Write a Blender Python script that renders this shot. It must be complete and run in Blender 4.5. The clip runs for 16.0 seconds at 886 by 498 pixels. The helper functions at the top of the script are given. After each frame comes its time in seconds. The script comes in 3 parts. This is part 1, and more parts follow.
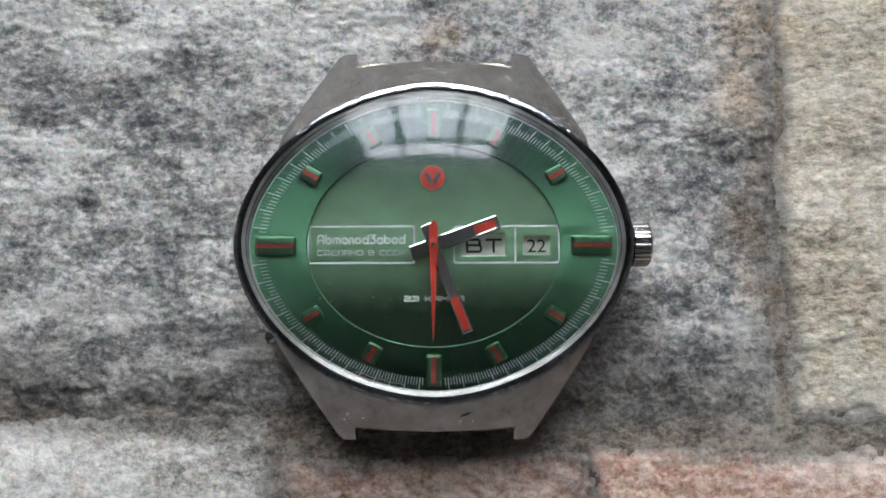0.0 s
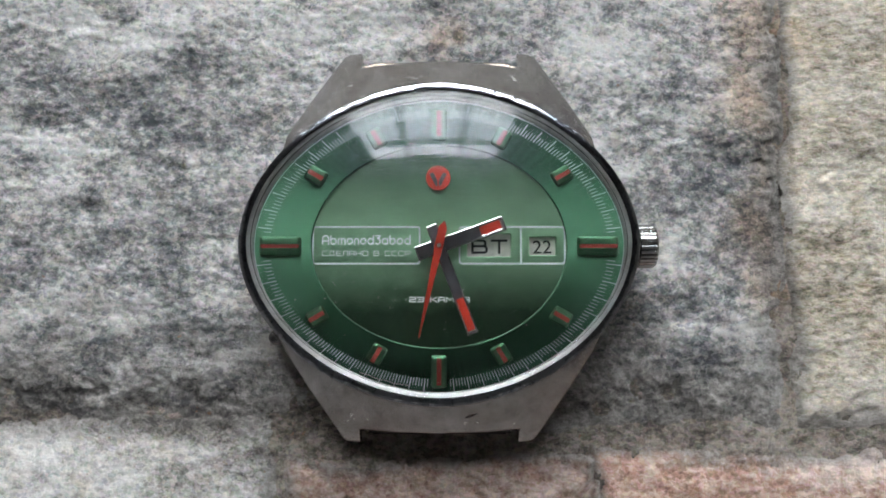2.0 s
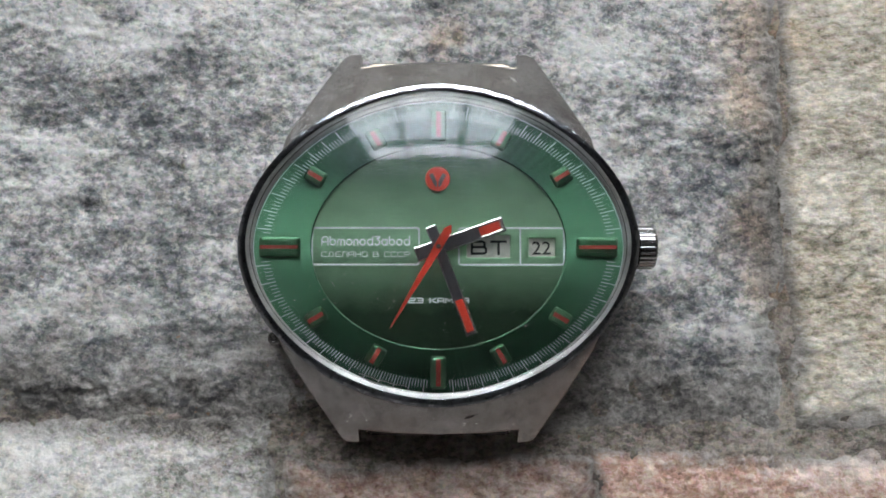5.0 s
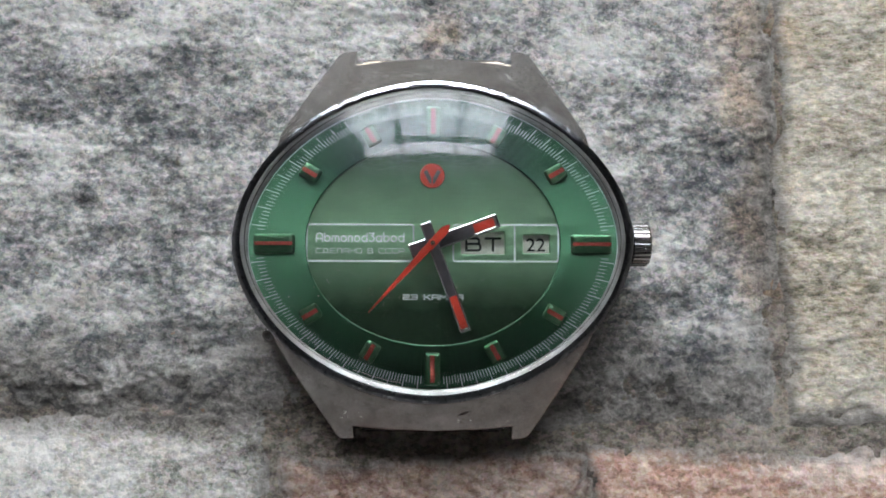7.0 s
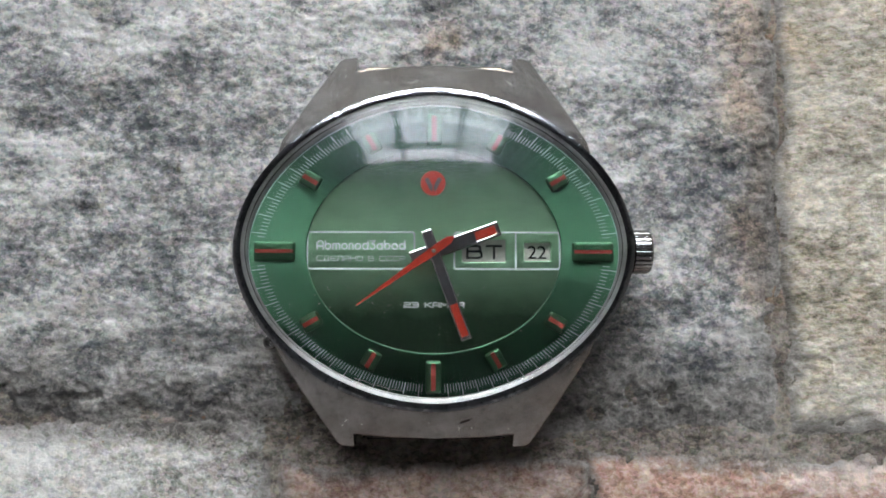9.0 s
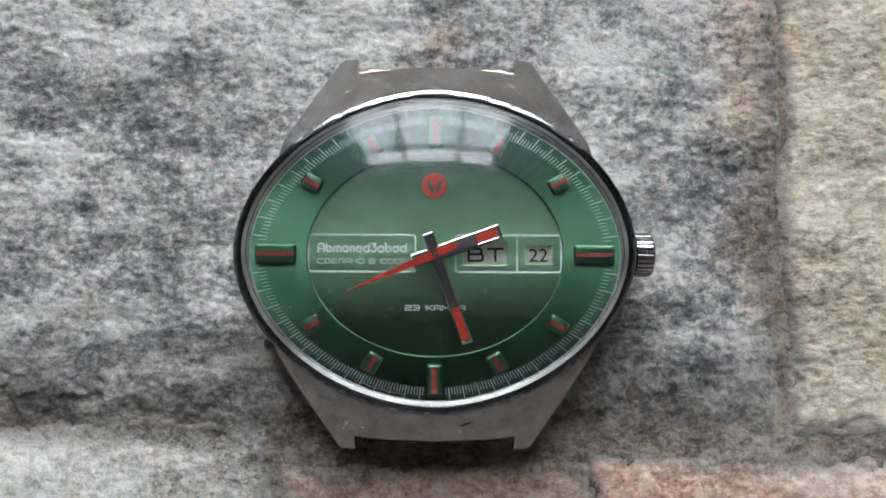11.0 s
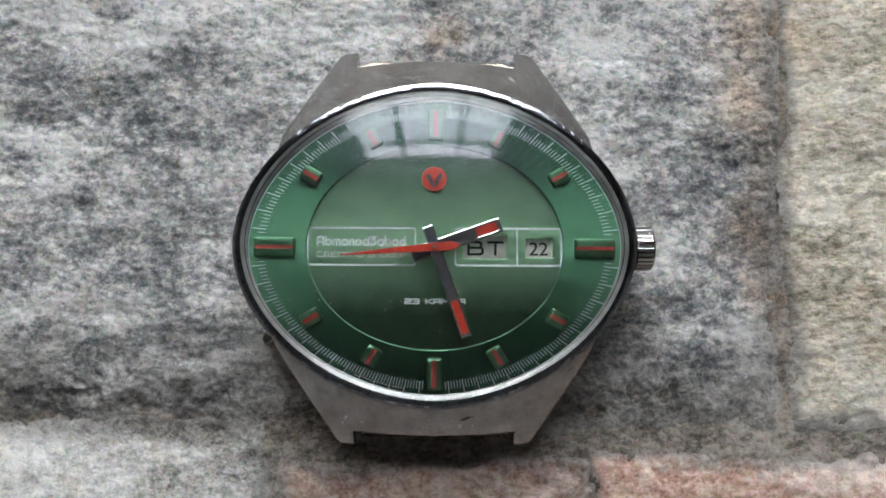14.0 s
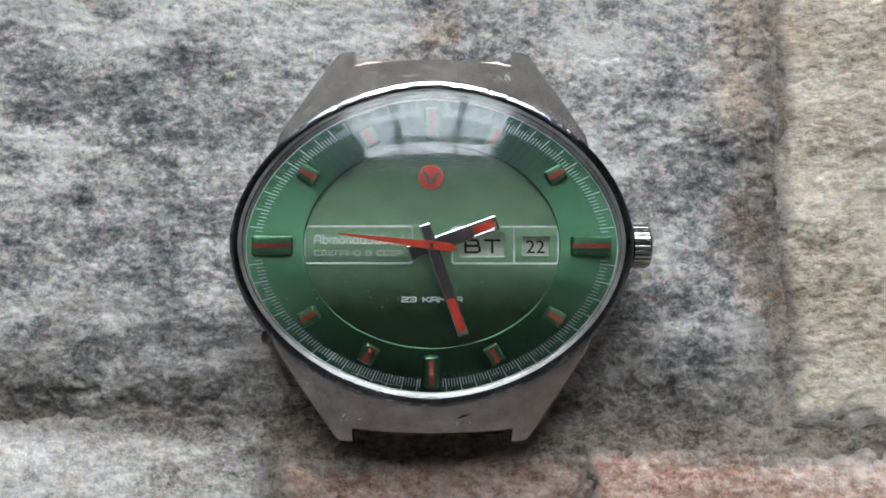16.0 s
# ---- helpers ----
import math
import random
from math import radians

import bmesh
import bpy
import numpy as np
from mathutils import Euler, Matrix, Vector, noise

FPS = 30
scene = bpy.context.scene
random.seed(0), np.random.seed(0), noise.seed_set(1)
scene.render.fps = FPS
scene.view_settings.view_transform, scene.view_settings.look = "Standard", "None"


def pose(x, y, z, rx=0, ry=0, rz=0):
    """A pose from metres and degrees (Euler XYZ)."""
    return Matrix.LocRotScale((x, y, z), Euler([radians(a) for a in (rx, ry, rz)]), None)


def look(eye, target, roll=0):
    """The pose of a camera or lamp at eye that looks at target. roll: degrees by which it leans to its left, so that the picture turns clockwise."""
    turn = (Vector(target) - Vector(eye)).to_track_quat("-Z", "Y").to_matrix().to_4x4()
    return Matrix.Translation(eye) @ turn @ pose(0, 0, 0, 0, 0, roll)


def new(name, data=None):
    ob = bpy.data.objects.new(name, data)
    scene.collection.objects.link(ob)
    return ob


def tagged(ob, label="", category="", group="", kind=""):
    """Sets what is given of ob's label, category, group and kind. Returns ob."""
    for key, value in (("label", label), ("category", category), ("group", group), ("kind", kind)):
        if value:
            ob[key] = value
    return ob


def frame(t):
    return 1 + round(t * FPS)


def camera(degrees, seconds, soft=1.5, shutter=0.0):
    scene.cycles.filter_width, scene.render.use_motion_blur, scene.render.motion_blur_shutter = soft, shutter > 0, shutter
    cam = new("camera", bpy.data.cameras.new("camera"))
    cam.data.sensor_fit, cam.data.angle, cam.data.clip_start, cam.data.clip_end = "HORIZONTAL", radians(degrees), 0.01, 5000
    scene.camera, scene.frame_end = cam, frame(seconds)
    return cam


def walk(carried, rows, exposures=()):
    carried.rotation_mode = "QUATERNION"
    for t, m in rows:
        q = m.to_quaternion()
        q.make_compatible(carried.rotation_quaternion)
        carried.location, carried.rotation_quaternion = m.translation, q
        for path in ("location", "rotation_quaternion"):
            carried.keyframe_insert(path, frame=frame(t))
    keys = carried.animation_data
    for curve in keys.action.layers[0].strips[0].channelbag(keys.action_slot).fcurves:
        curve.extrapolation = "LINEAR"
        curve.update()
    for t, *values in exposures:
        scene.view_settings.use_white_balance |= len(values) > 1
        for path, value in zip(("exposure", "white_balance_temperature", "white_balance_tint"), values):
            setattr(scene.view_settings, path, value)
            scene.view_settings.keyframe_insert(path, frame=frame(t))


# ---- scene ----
MM = 0.001
cam = camera(60.0, 16.0, soft=1.7)
# seconds, x, y, z in millimetres, then the tilt, lean and turn in degrees (0 looks straight down)
CAMERA_ROWS = [
    (0.0, 1.11, -6.50, 86.76, 4.37, 0.12, -0.20), (0.5, 0.80, -6.29, 86.68, 4.40, 0.05, -0.12),
    (1.0, 1.02, -6.44, 86.58, 4.43, 0.08, -0.08), (1.5, 0.86, -6.69, 86.44, 4.57, 0.06, -0.06),
    (2.0, 0.44, -6.56, 86.47, 4.49, 0.02, -0.01), (2.5, 0.58, -6.86, 86.27, 4.54, 0.05, -0.04),
    (3.0, 0.59, -6.33, 86.55, 4.50, 0.00, 0.00), (3.5, 0.52, -5.78, 86.82, 4.34, -0.04, 0.07),
    (4.0, 0.43, -5.85, 86.76, 4.39, -0.04, -0.01), (6.5, 0.18, -7.00, 86.18, 4.42, -0.32, 0.16),
    (7.0, 0.67, -6.67, 86.54, 4.39, -0.29, 0.15), (7.5, 0.86, -6.32, 86.67, 4.31, -0.26, 0.11),
    (8.0, 0.96, -6.44, 86.38, 4.43, -0.17, 0.11), (8.5, 0.62, -6.17, 86.30, 4.35, -0.25, 0.11),
    (9.0, 0.76, -5.82, 86.41, 4.35, -0.15, 0.15), (11.5, 0.39, -5.19, 86.28, 4.09, -0.32, 0.23),
    (12.0, 0.70, -5.61, 86.41, 4.23, -0.27, 0.25), (12.5, 0.53, -5.51, 86.19, 4.22, -0.36, 0.32),
    (13.0, 0.62, -5.97, 86.05, 4.36, -0.31, 0.33), (13.5, 0.66, -5.88, 85.99, 4.26, -0.32, 0.36),
    (14.0, 0.48, -6.20, 85.92, 4.37, -0.29, 0.30), (14.5, 0.68, -6.46, 86.10, 4.30, -0.26, 0.20),
    (15.0, 0.66, -5.88, 86.43, 4.21, -0.26, 0.16), (15.5, 1.01, -5.57, 86.55, 4.14, -0.14, 0.10),
    (16.0, 1.07, -5.95, 86.10, 4.04, -0.07, 0.09),
]
EXPOSURE = 0.39
walk(cam, [(t, pose(x * MM, y * MM, z * MM, rx, ry, rz)) for t, x, y, z, rx, ry, rz in CAMERA_ROWS],
     [(0.0, EXPOSURE), (16.0, EXPOSURE)])

# ---- world and light ----
world = bpy.data.worlds.new("sky")
scene.world = world
world.use_nodes = True
wn = world.node_tree.nodes
sky = wn.new("ShaderNodeTexSky")
sky.sky_type, sky.sun_disc = "NISHITA", False
sky.sun_elevation, sky.sun_rotation = radians(77), radians(0)
world.node_tree.links.new(sky.outputs[0], wn["Background"].inputs[0])
wn["Background"].inputs[1].default_value = 0.12
sun = new("sun", bpy.data.lights.new("sun", "SUN"))
sun.data.energy, sun.data.angle, sun.data.color = 0.6, radians(20), (1.0, 0.97, 0.93)
sun.matrix_basis = look((0, 1.4, 6), (0, 0, 0))
WINDOW_GLOW = 17.5


# ---- materials ----
class Mat:
    """A small wrapper round a node material."""

    def __init__(self, name):
        self.m = bpy.data.materials.new(name)
        self.m.use_nodes = True
        self.n, self.l = self.m.node_tree.nodes, self.m.node_tree.links
        self.b = self.n["Principled BSDF"]

    def put(self, **values):
        for key, value in values.items():
            socket = self.b.inputs[key.replace("_", " ")]
            if isinstance(value, bpy.types.NodeSocket):
                self.l.new(value, socket)
            else:
                socket.default_value = (*value, 1) if isinstance(value, tuple) else value
        return self

    def node(self, kind, inputs=(), **settings):
        node = self.n.new("ShaderNode" + kind)
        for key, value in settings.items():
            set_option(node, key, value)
        for key, value in dict(inputs).items():
            if isinstance(value, bpy.types.NodeSocket):
                self.l.new(value, node.inputs[key])
            else:
                node.inputs[key].default_value = (*value, 1) if isinstance(value, tuple) and len(value) == 3 and node.inputs[key].type == "RGBA" else value
        return node

    def coords(self, scale=(1000, 1000, 1000), turn=0.0):
        """Object coordinates in millimetres, turned and stretched."""
        tc = self.n.new("ShaderNodeTexCoord")
        return self.node("Mapping", {"Vector": tc.outputs["Object"], "Scale": Vector(scale), "Rotation": Vector((0, 0, radians(turn)))}).outputs[0]

    def noise(self, vec, scale, detail=4.0, rough=0.55):
        return self.node("TexNoise", {"Vector": vec, "Scale": scale, "Detail": detail, "Roughness": rough}).outputs["Fac"]

    def ramp(self, fac, stops):
        r = self.n.new("ShaderNodeValToRGB")
        while len(r.color_ramp.elements) < len(stops):
            r.color_ramp.elements.new(0.5)
        for e, (p, c) in zip(r.color_ramp.elements, stops):
            e.position, e.color = p, (*c, 1) if isinstance(c, tuple) else (c, c, c, 1)
        self.l.new(fac, r.inputs[0])
        return r.outputs[0]

    def math(self, op, a, b=0.0):
        return self.node("Math", {0: a, 1: b}, operation=op).outputs[0]

    def mix(self, fac, a, b, blend="MIX"):
        n = self.n.new("ShaderNodeMixRGB")
        n.blend_type = blend
        for s, v in zip(n.inputs, (fac, a, b)):
            if isinstance(v, bpy.types.NodeSocket):
                self.l.new(v, s)
            else:
                s.default_value = (*v, 1) if isinstance(v, tuple) else v
        return n.outputs[0]

    def bump(self, height, strength, distance):
        self.l.new(self.node("Bump", {"Height": height, "Strength": strength, "Distance": distance}).outputs[0], self.b.inputs["Normal"])
        return self


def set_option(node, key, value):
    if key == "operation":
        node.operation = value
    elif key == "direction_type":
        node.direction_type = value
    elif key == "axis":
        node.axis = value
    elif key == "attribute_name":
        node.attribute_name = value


def stone_material(name, dark, mid, light, tint, turn=0.0, squash=0.75):
    """Rough natural stone: blotches from the mesh's tone, grains and crystals at two finer scales."""
    k = Mat(name)
    v = k.coords((1000, 1000 / squash, 1000), turn)
    u = k.coords()
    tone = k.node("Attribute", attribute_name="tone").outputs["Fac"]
    n1 = k.noise(v, 0.62, 5.0, 0.62)
    n2 = k.noise(u, 1.7, 4.0, 0.75)
    n3 = k.noise(v, 0.14, 3.0, 0.6)
    warp = k.node("TexNoise", {"Vector": v, "Scale": 1.4, "Detail": 3.0}).outputs["Color"]
    cells = k.node("VectorMath", {0: v, 1: k.node("VectorMath", {0: warp, 1: Vector((0.9, 0.9, 0.9))}, operation="MULTIPLY").outputs[0]}, operation="ADD").outputs[0]
    grain = k.node("TexVoronoi", {"Vector": cells, "Scale": 1.9}).outputs["Color"]
    fine = k.node("TexVoronoi", {"Vector": cells, "Scale": 4.2}).outputs["Color"]
    g1 = k.node("SeparateXYZ", {0: grain}).outputs[0]
    g2 = k.node("SeparateXYZ", {0: fine}).outputs[1]
    s = k.math("ADD", k.math("MULTIPLY", n1, 1.15), k.math("MULTIPLY", n2, 0.75))
    s = k.math("ADD", s, k.math("ADD", k.math("MULTIPLY", g1, 0.20), k.math("MULTIPLY", g2, 0.14)))
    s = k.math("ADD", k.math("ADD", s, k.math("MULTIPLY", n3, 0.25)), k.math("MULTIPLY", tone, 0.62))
    s = k.math("SUBTRACT", s, 1.075)
    col = k.ramp(s, [(0.08, dark), (0.36, mid), (0.60, light), (0.85, tuple(min(1, c * 1.35) for c in light))])
    warm = k.ramp(k.noise(u, 0.22, 4.0, 0.7), [(0.50, 0.0), (0.72, 0.55)])
    col = k.mix(warm, col, tint, "MULTIPLY")
    col = k.mix(0.16, col, k.mix(1.0, col, k.mix(0.5, grain, (1.0, 1.0, 1.0)), "OVERLAY"))
    earth = k.node("Attribute", attribute_name="earth").outputs["Fac"]
    col = k.mix(earth, col, k.mix(1.0, col, (0.92, 0.74, 0.60), "MULTIPLY"))
    # mixes to a mortar tone near the stone's edges
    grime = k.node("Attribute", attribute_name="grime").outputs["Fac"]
    edge_fac = k.ramp(k.math("ADD", grime, k.math("MULTIPLY", k.math("SUBTRACT", n1, 0.5), 0.9)), [(0.25, 0.0), (0.95, 0.92)])
    col = k.mix(edge_fac, col, k.ramp(s, [(0.08, (0.07, 0.065, 0.06)), (0.40, (0.19, 0.175, 0.16)), (0.75, (0.36, 0.335, 0.31))]))
    fleck = k.ramp(k.noise(u, 0.9, 2.0, 0.5), [(0.735, 0.0), (0.77, 0.6)])
    col = k.mix(fleck, col, (0.30, 0.15, 0.09))
    k.put(Base_Color=col, Roughness=0.85, Specular_IOR_Level=0.25)
    h = k.math("ADD", k.math("ADD", n1, k.math("MULTIPLY", n2, 0.5)), k.math("MULTIPLY", g1, 0.12))
    k.bump(h, 0.55, 0.00035)
    return k.m


GREY_STONE = stone_material("grey_stone", (0.085, 0.09, 0.096), (0.265, 0.262, 0.258), (0.56, 0.545, 0.525), (1.0, 0.90, 0.80))
TAN_STONE = stone_material("tan_stone", (0.16, 0.138, 0.10), (0.48, 0.415, 0.325), (0.68, 0.62, 0.53), (1.0, 0.86, 0.68), -28, 0.45)
PALE_STONE = stone_material("pale_stone", (0.13, 0.12, 0.105), (0.44, 0.415, 0.38), (0.70, 0.68, 0.65), (1.0, 0.88, 0.76))
PINK_BRICK = stone_material("pink_brick", (0.27, 0.155, 0.115), (0.57, 0.355, 0.275), (0.70, 0.55, 0.48), (1.0, 0.80, 0.68))
ROSE_BRICK = stone_material("rose_brick", (0.10, 0.062, 0.05), (0.32, 0.20, 0.16), (0.46, 0.36, 0.31), (1.0, 0.82, 0.72))
MORTAR = stone_material("mortar", (0.055, 0.048, 0.042), (0.158, 0.136, 0.115), (0.30, 0.265, 0.23), (1.0, 0.88, 0.78))


def wall_material(name, colour):
    k = Mat(name)
    u = k.coords((1, 1, 1))
    a = k.noise(u, 3.0, 5.0)
    k.put(Base_Color=k.ramp(a, [(0.3, tuple(c * 0.92 for c in colour)), (0.7, colour)]), Roughness=0.8)
    return k.bump(k.noise(u, 120.0, 3.0), 0.2, 0.002).m


WALL_PAINT = wall_material("wall_paint", (0.13, 0.13, 0.13))
SIDE_PAINT = wall_material("side_wall_paint", (0.24, 0.228, 0.22))
PALE_PAINT = wall_material("pale_paint", (0.43, 0.41, 0.395))
CEILING_PAINT = wall_material("ceiling_paint", (0.125, 0.125, 0.13))
FRAME_PAINT = wall_material("frame_paint", (0.30, 0.29, 0.28))


def metal(name, colour, rough, stretch=(1, 1, 1), bump=0.1, scratches=True, metallic=1.0, nick=None, pits=0.0):
    k = Mat(name)
    v = k.coords(tuple(1000 * s for s in stretch))
    a, b = k.noise(v, 2.2, 6.0, 0.7), k.noise(k.coords(), 0.25, 4.0)
    r = k.math("ADD", rough - 0.08, k.math("MULTIPLY", a, 0.16))
    col = k.ramp(b, [(0.3, (colour[0] * 0.66, colour[1] * 0.63, colour[2] * 0.60)), (0.65, colour)])
    if scratches:
        stain = k.ramp(k.noise(k.coords((1000, 600, 1000), 25), 0.7, 5.0, 0.75), [(0.50, 0.0), (0.70, 0.55)])
        col = k.mix(stain, col, tuple(c * 0.45 for c in colour))
    if pits:
        pit = k.ramp(k.noise(k.coords(), 2.6, 3.0, 0.6), [(0.56, 0.0), (0.66, pits)])
        col = k.mix(pit, col, tuple(c * 0.25 for c in colour))
    if nick:
        nx, ny, nw, nh, turn = nick
        off = k.node("VectorMath", {0: k.coords(), 1: Vector((nx, ny, 0))}, operation="SUBTRACT").outputs[0]
        off = k.node("VectorRotate", {"Vector": off, "Angle": radians(turn)}).outputs[0]
        sep = k.node("SeparateXYZ", {0: off})
        far = k.math("ADD", k.math("POWER", k.math("DIVIDE", sep.outputs[0], nw), 2.0), k.math("POWER", k.math("DIVIDE", sep.outputs[1], nh), 2.0))
        col = k.mix(k.ramp(far, [(0.4, 0.9), (1.0, 0.0)]), col, (0.07, 0.06, 0.055))
    k.put(Base_Color=col, Metallic=metallic, Roughness=r)
    return k.bump(a, bump, 0.00005).m


CASE_STEEL = metal("satin_case_steel", (0.62, 0.61, 0.605), 0.25, (6, 1, 1), 0.6, True, 1.0, (3.35, -17.9, 0.75, 0.17, -20), 0.28)
CHROME = metal("worn_chrome", (0.70, 0.745, 0.80), 0.13, (1, 1, 1), 0.5, True, 1.0, None, 0.75)
# near-black colour stands in for shade and dark reflections
SHADE_STEEL = metal("shade_steel", (0.05, 0.048, 0.05), 0.20, (1, 1, 1), 0.4)
POLISHED = metal("polished_steel", (0.84, 0.84, 0.86), 0.20, (1, 1, 1), 0.15, False)
GREY_STEEL = metal("grey_pointer_steel", (0.20, 0.20, 0.215), 0.34, (1, 6, 1), 0.3, False)
REHAUT = metal("rehaut_ring", (0.50, 0.50, 0.49), 0.40, (1, 1, 1), 0.3, True, 0.9)
CROWN_STEEL = metal("crown_steel", (0.80, 0.80, 0.82), 0.22, (1, 1, 1), 0.15, False)
SPRING = metal("spring_bar_steel", (0.60, 0.54, 0.46), 0.25, (1, 1, 1), 0.2)


def dial_material(name, colour, dark, rough, aniso, fades, rays, low=0.0):
    """Green lacquer over a sunray-brushed plate; the sheen's falloff to the top and bottom rim is painted into the
    colour.
    """
    k = Mat(name)
    tangent = k.node("Tangent", direction_type="RADIAL", axis="Z").outputs[0]
    tc = k.n.new("ShaderNodeTexCoord")
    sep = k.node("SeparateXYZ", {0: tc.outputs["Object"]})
    # painted sheen: a bright band across the dial, dark above and below it
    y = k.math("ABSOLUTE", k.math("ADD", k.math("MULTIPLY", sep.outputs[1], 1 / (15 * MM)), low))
    shade_fade = k.ramp(k.math("ADD", y, k.math("MULTIPLY", k.noise(k.coords(), 0.35, 3.0), 0.15)), fades)
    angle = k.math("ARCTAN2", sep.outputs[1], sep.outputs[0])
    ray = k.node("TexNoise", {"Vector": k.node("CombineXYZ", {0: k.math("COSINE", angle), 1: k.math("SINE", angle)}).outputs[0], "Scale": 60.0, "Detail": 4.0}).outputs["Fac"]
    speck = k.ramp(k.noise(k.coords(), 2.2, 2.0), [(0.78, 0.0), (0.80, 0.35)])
    col = k.mix(shade_fade, colour, dark)
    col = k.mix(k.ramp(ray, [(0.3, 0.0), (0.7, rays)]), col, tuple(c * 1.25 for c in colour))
    col = k.mix(speck, col, (0.35, 0.36, 0.30))
    k.put(Base_Color=col, Metallic=1.0, Roughness=rough, Anisotropic=aniso, Tangent=tangent, Coat_Weight=0.15, Coat_Roughness=0.1)
    return k.m


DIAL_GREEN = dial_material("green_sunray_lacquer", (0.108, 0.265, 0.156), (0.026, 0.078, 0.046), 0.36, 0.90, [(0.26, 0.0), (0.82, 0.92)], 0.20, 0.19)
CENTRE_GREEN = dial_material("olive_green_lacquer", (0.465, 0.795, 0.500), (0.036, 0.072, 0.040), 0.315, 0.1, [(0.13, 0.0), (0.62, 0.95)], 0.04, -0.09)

MARKER_GREEN = metal("marker_green_lacquer", (0.100, 0.240, 0.138), 0.36, (1, 1, 1), 0.0, False, 1.0)


def paint(name, colour, rough=0.45):
    k = Mat(name)
    a = k.noise(k.coords(), 1.8, 4.0)
    k.put(Base_Color=k.ramp(a, [(0.3, tuple(c * 0.82 for c in colour)), (0.65, colour)]), Roughness=rough)
    return k.m


RED = paint("red_enamel", (0.52, 0.045, 0.022), 0.35)
DULL_RED = paint("dull_red_enamel", (0.30, 0.045, 0.030), 0.5)
SILVER_PRINT = paint("pale_print", (0.88, 0.97, 0.97), 0.4)
TICK_PRINT = paint("faint_tick_print", (0.66, 0.79, 0.78), 0.4)
WHITE_DISC = paint("ivory_disc", (0.68, 0.66, 0.60), 0.5)
BLACK_PRINT = paint("black_print", (0.012, 0.012, 0.014), 0.5)
DARK_MARK = paint("slate_mark", (0.10, 0.09, 0.09), 0.5)

k = Mat("acrylic_crystal")
haze = k.ramp(k.noise(k.coords((1000, 1000, 1000)), 0.5, 4.0, 0.7), [(0.3, 0.05), (0.7, 0.13)])
k.put(Base_Color=(1.0, 1.0, 1.0), Roughness=0.03, IOR=1.20, Transmission_Weight=1.0, Coat_Weight=0.15, Coat_IOR=1.45, Coat_Roughness=haze)
k.bump(k.noise(k.coords(), 0.12, 2.0), 0.03, 0.0004)
# fine scratches scatter a faint broad sheen
scuff = k.node("BsdfGlossy", {"Color": (0.80, 0.93, 1.0), "Roughness": 0.31})
wear = k.ramp(k.noise(k.coords(), 0.35, 5.0, 0.7), [(0.25, 0.005), (0.75, 0.014)])
sheen = k.node("MixShader", {0: wear, 1: k.b.outputs[0], 2: scuff.outputs[0]})
k.l.new(sheen.outputs[0], k.n["Material Output"].inputs[0])
CRYSTAL = k.m

k = Mat("sky_glow")
tc = k.n.new("ShaderNodeTexCoord")
hgt = k.node("SeparateXYZ", {0: tc.outputs["Object"]}).outputs[2]
glow = k.ramp(k.math("ADD", k.math("MULTIPLY", hgt, 0.1), k.math("MULTIPLY", k.noise(tc.outputs["Object"], 0.9, 3.0), 0.03)),
              [(0.10, (0.50, 0.51, 0.52)), (0.20, (0.69, 0.70, 0.715)), (0.23, (0.425, 0.46, 0.495)), (0.33, (0.465, 0.51, 0.555)), (0.36, (0.92, 0.97, 1.03)), (1.0, (0.90, 0.95, 1.02))])
k.put(Base_Color=(0.0, 0.0, 0.0), Emission_Color=glow, Emission_Strength=WINDOW_GLOW)
SKY_GLOW = k.m


# ---- mesh helpers ----
def mesh_object(name, mesh, material, parent=None, label="", smooth=False):
    mesh.materials.clear()
    mesh.materials.append(material)
    for p in mesh.polygons:
        p.use_smooth = smooth
    ob = new(name, mesh)
    if parent:
        ob.parent = parent
    if label:
        ob["label"] = label
    return ob


def part(name, bm, material, parent=None, label="", smooth=False):
    mesh = bpy.data.meshes.new(name)
    bmesh.ops.recalc_face_normals(bm, faces=bm.faces)
    bm.to_mesh(mesh)
    bm.free()
    return mesh_object(name, mesh, material, parent, label, smooth)


def plate(outlines, z0, z1, bevel=0.0, segments=1):
    """A flat plate in millimetres between two heights; outlines after the first cut holes."""
    curve = bpy.data.curves.new("plate", "CURVE")
    curve.dimensions, curve.fill_mode = "2D", "BOTH"
    curve.extrude = (z1 - z0) / 2 * MM - bevel * MM
    curve.bevel_depth, curve.bevel_resolution, curve.offset = bevel * MM, segments, -bevel * MM
    for pts in outlines:
        s = curve.splines.new("POLY")
        s.points.add(len(pts) - 1)
        for p, (x, y) in zip(s.points, pts):
            p.co = (x * MM, y * MM, 0, 1)
        s.use_cyclic_u = True
    ob = new("plate", curve)
    bpy.context.view_layer.update()
    mesh = bpy.data.meshes.new_from_object(ob.evaluated_get(bpy.context.evaluated_depsgraph_get()))
    bpy.data.objects.remove(ob)
    bpy.data.curves.remove(curve)
    mesh.transform(Matrix.Translation((0, 0, (z0 + z1) / 2 * MM)))
    bm = bmesh.new()
    bm.from_mesh(mesh)
    bpy.data.meshes.remove(mesh)
    bmesh.ops.remove_doubles(bm, verts=bm.verts, dist=2e-6)
    return bm


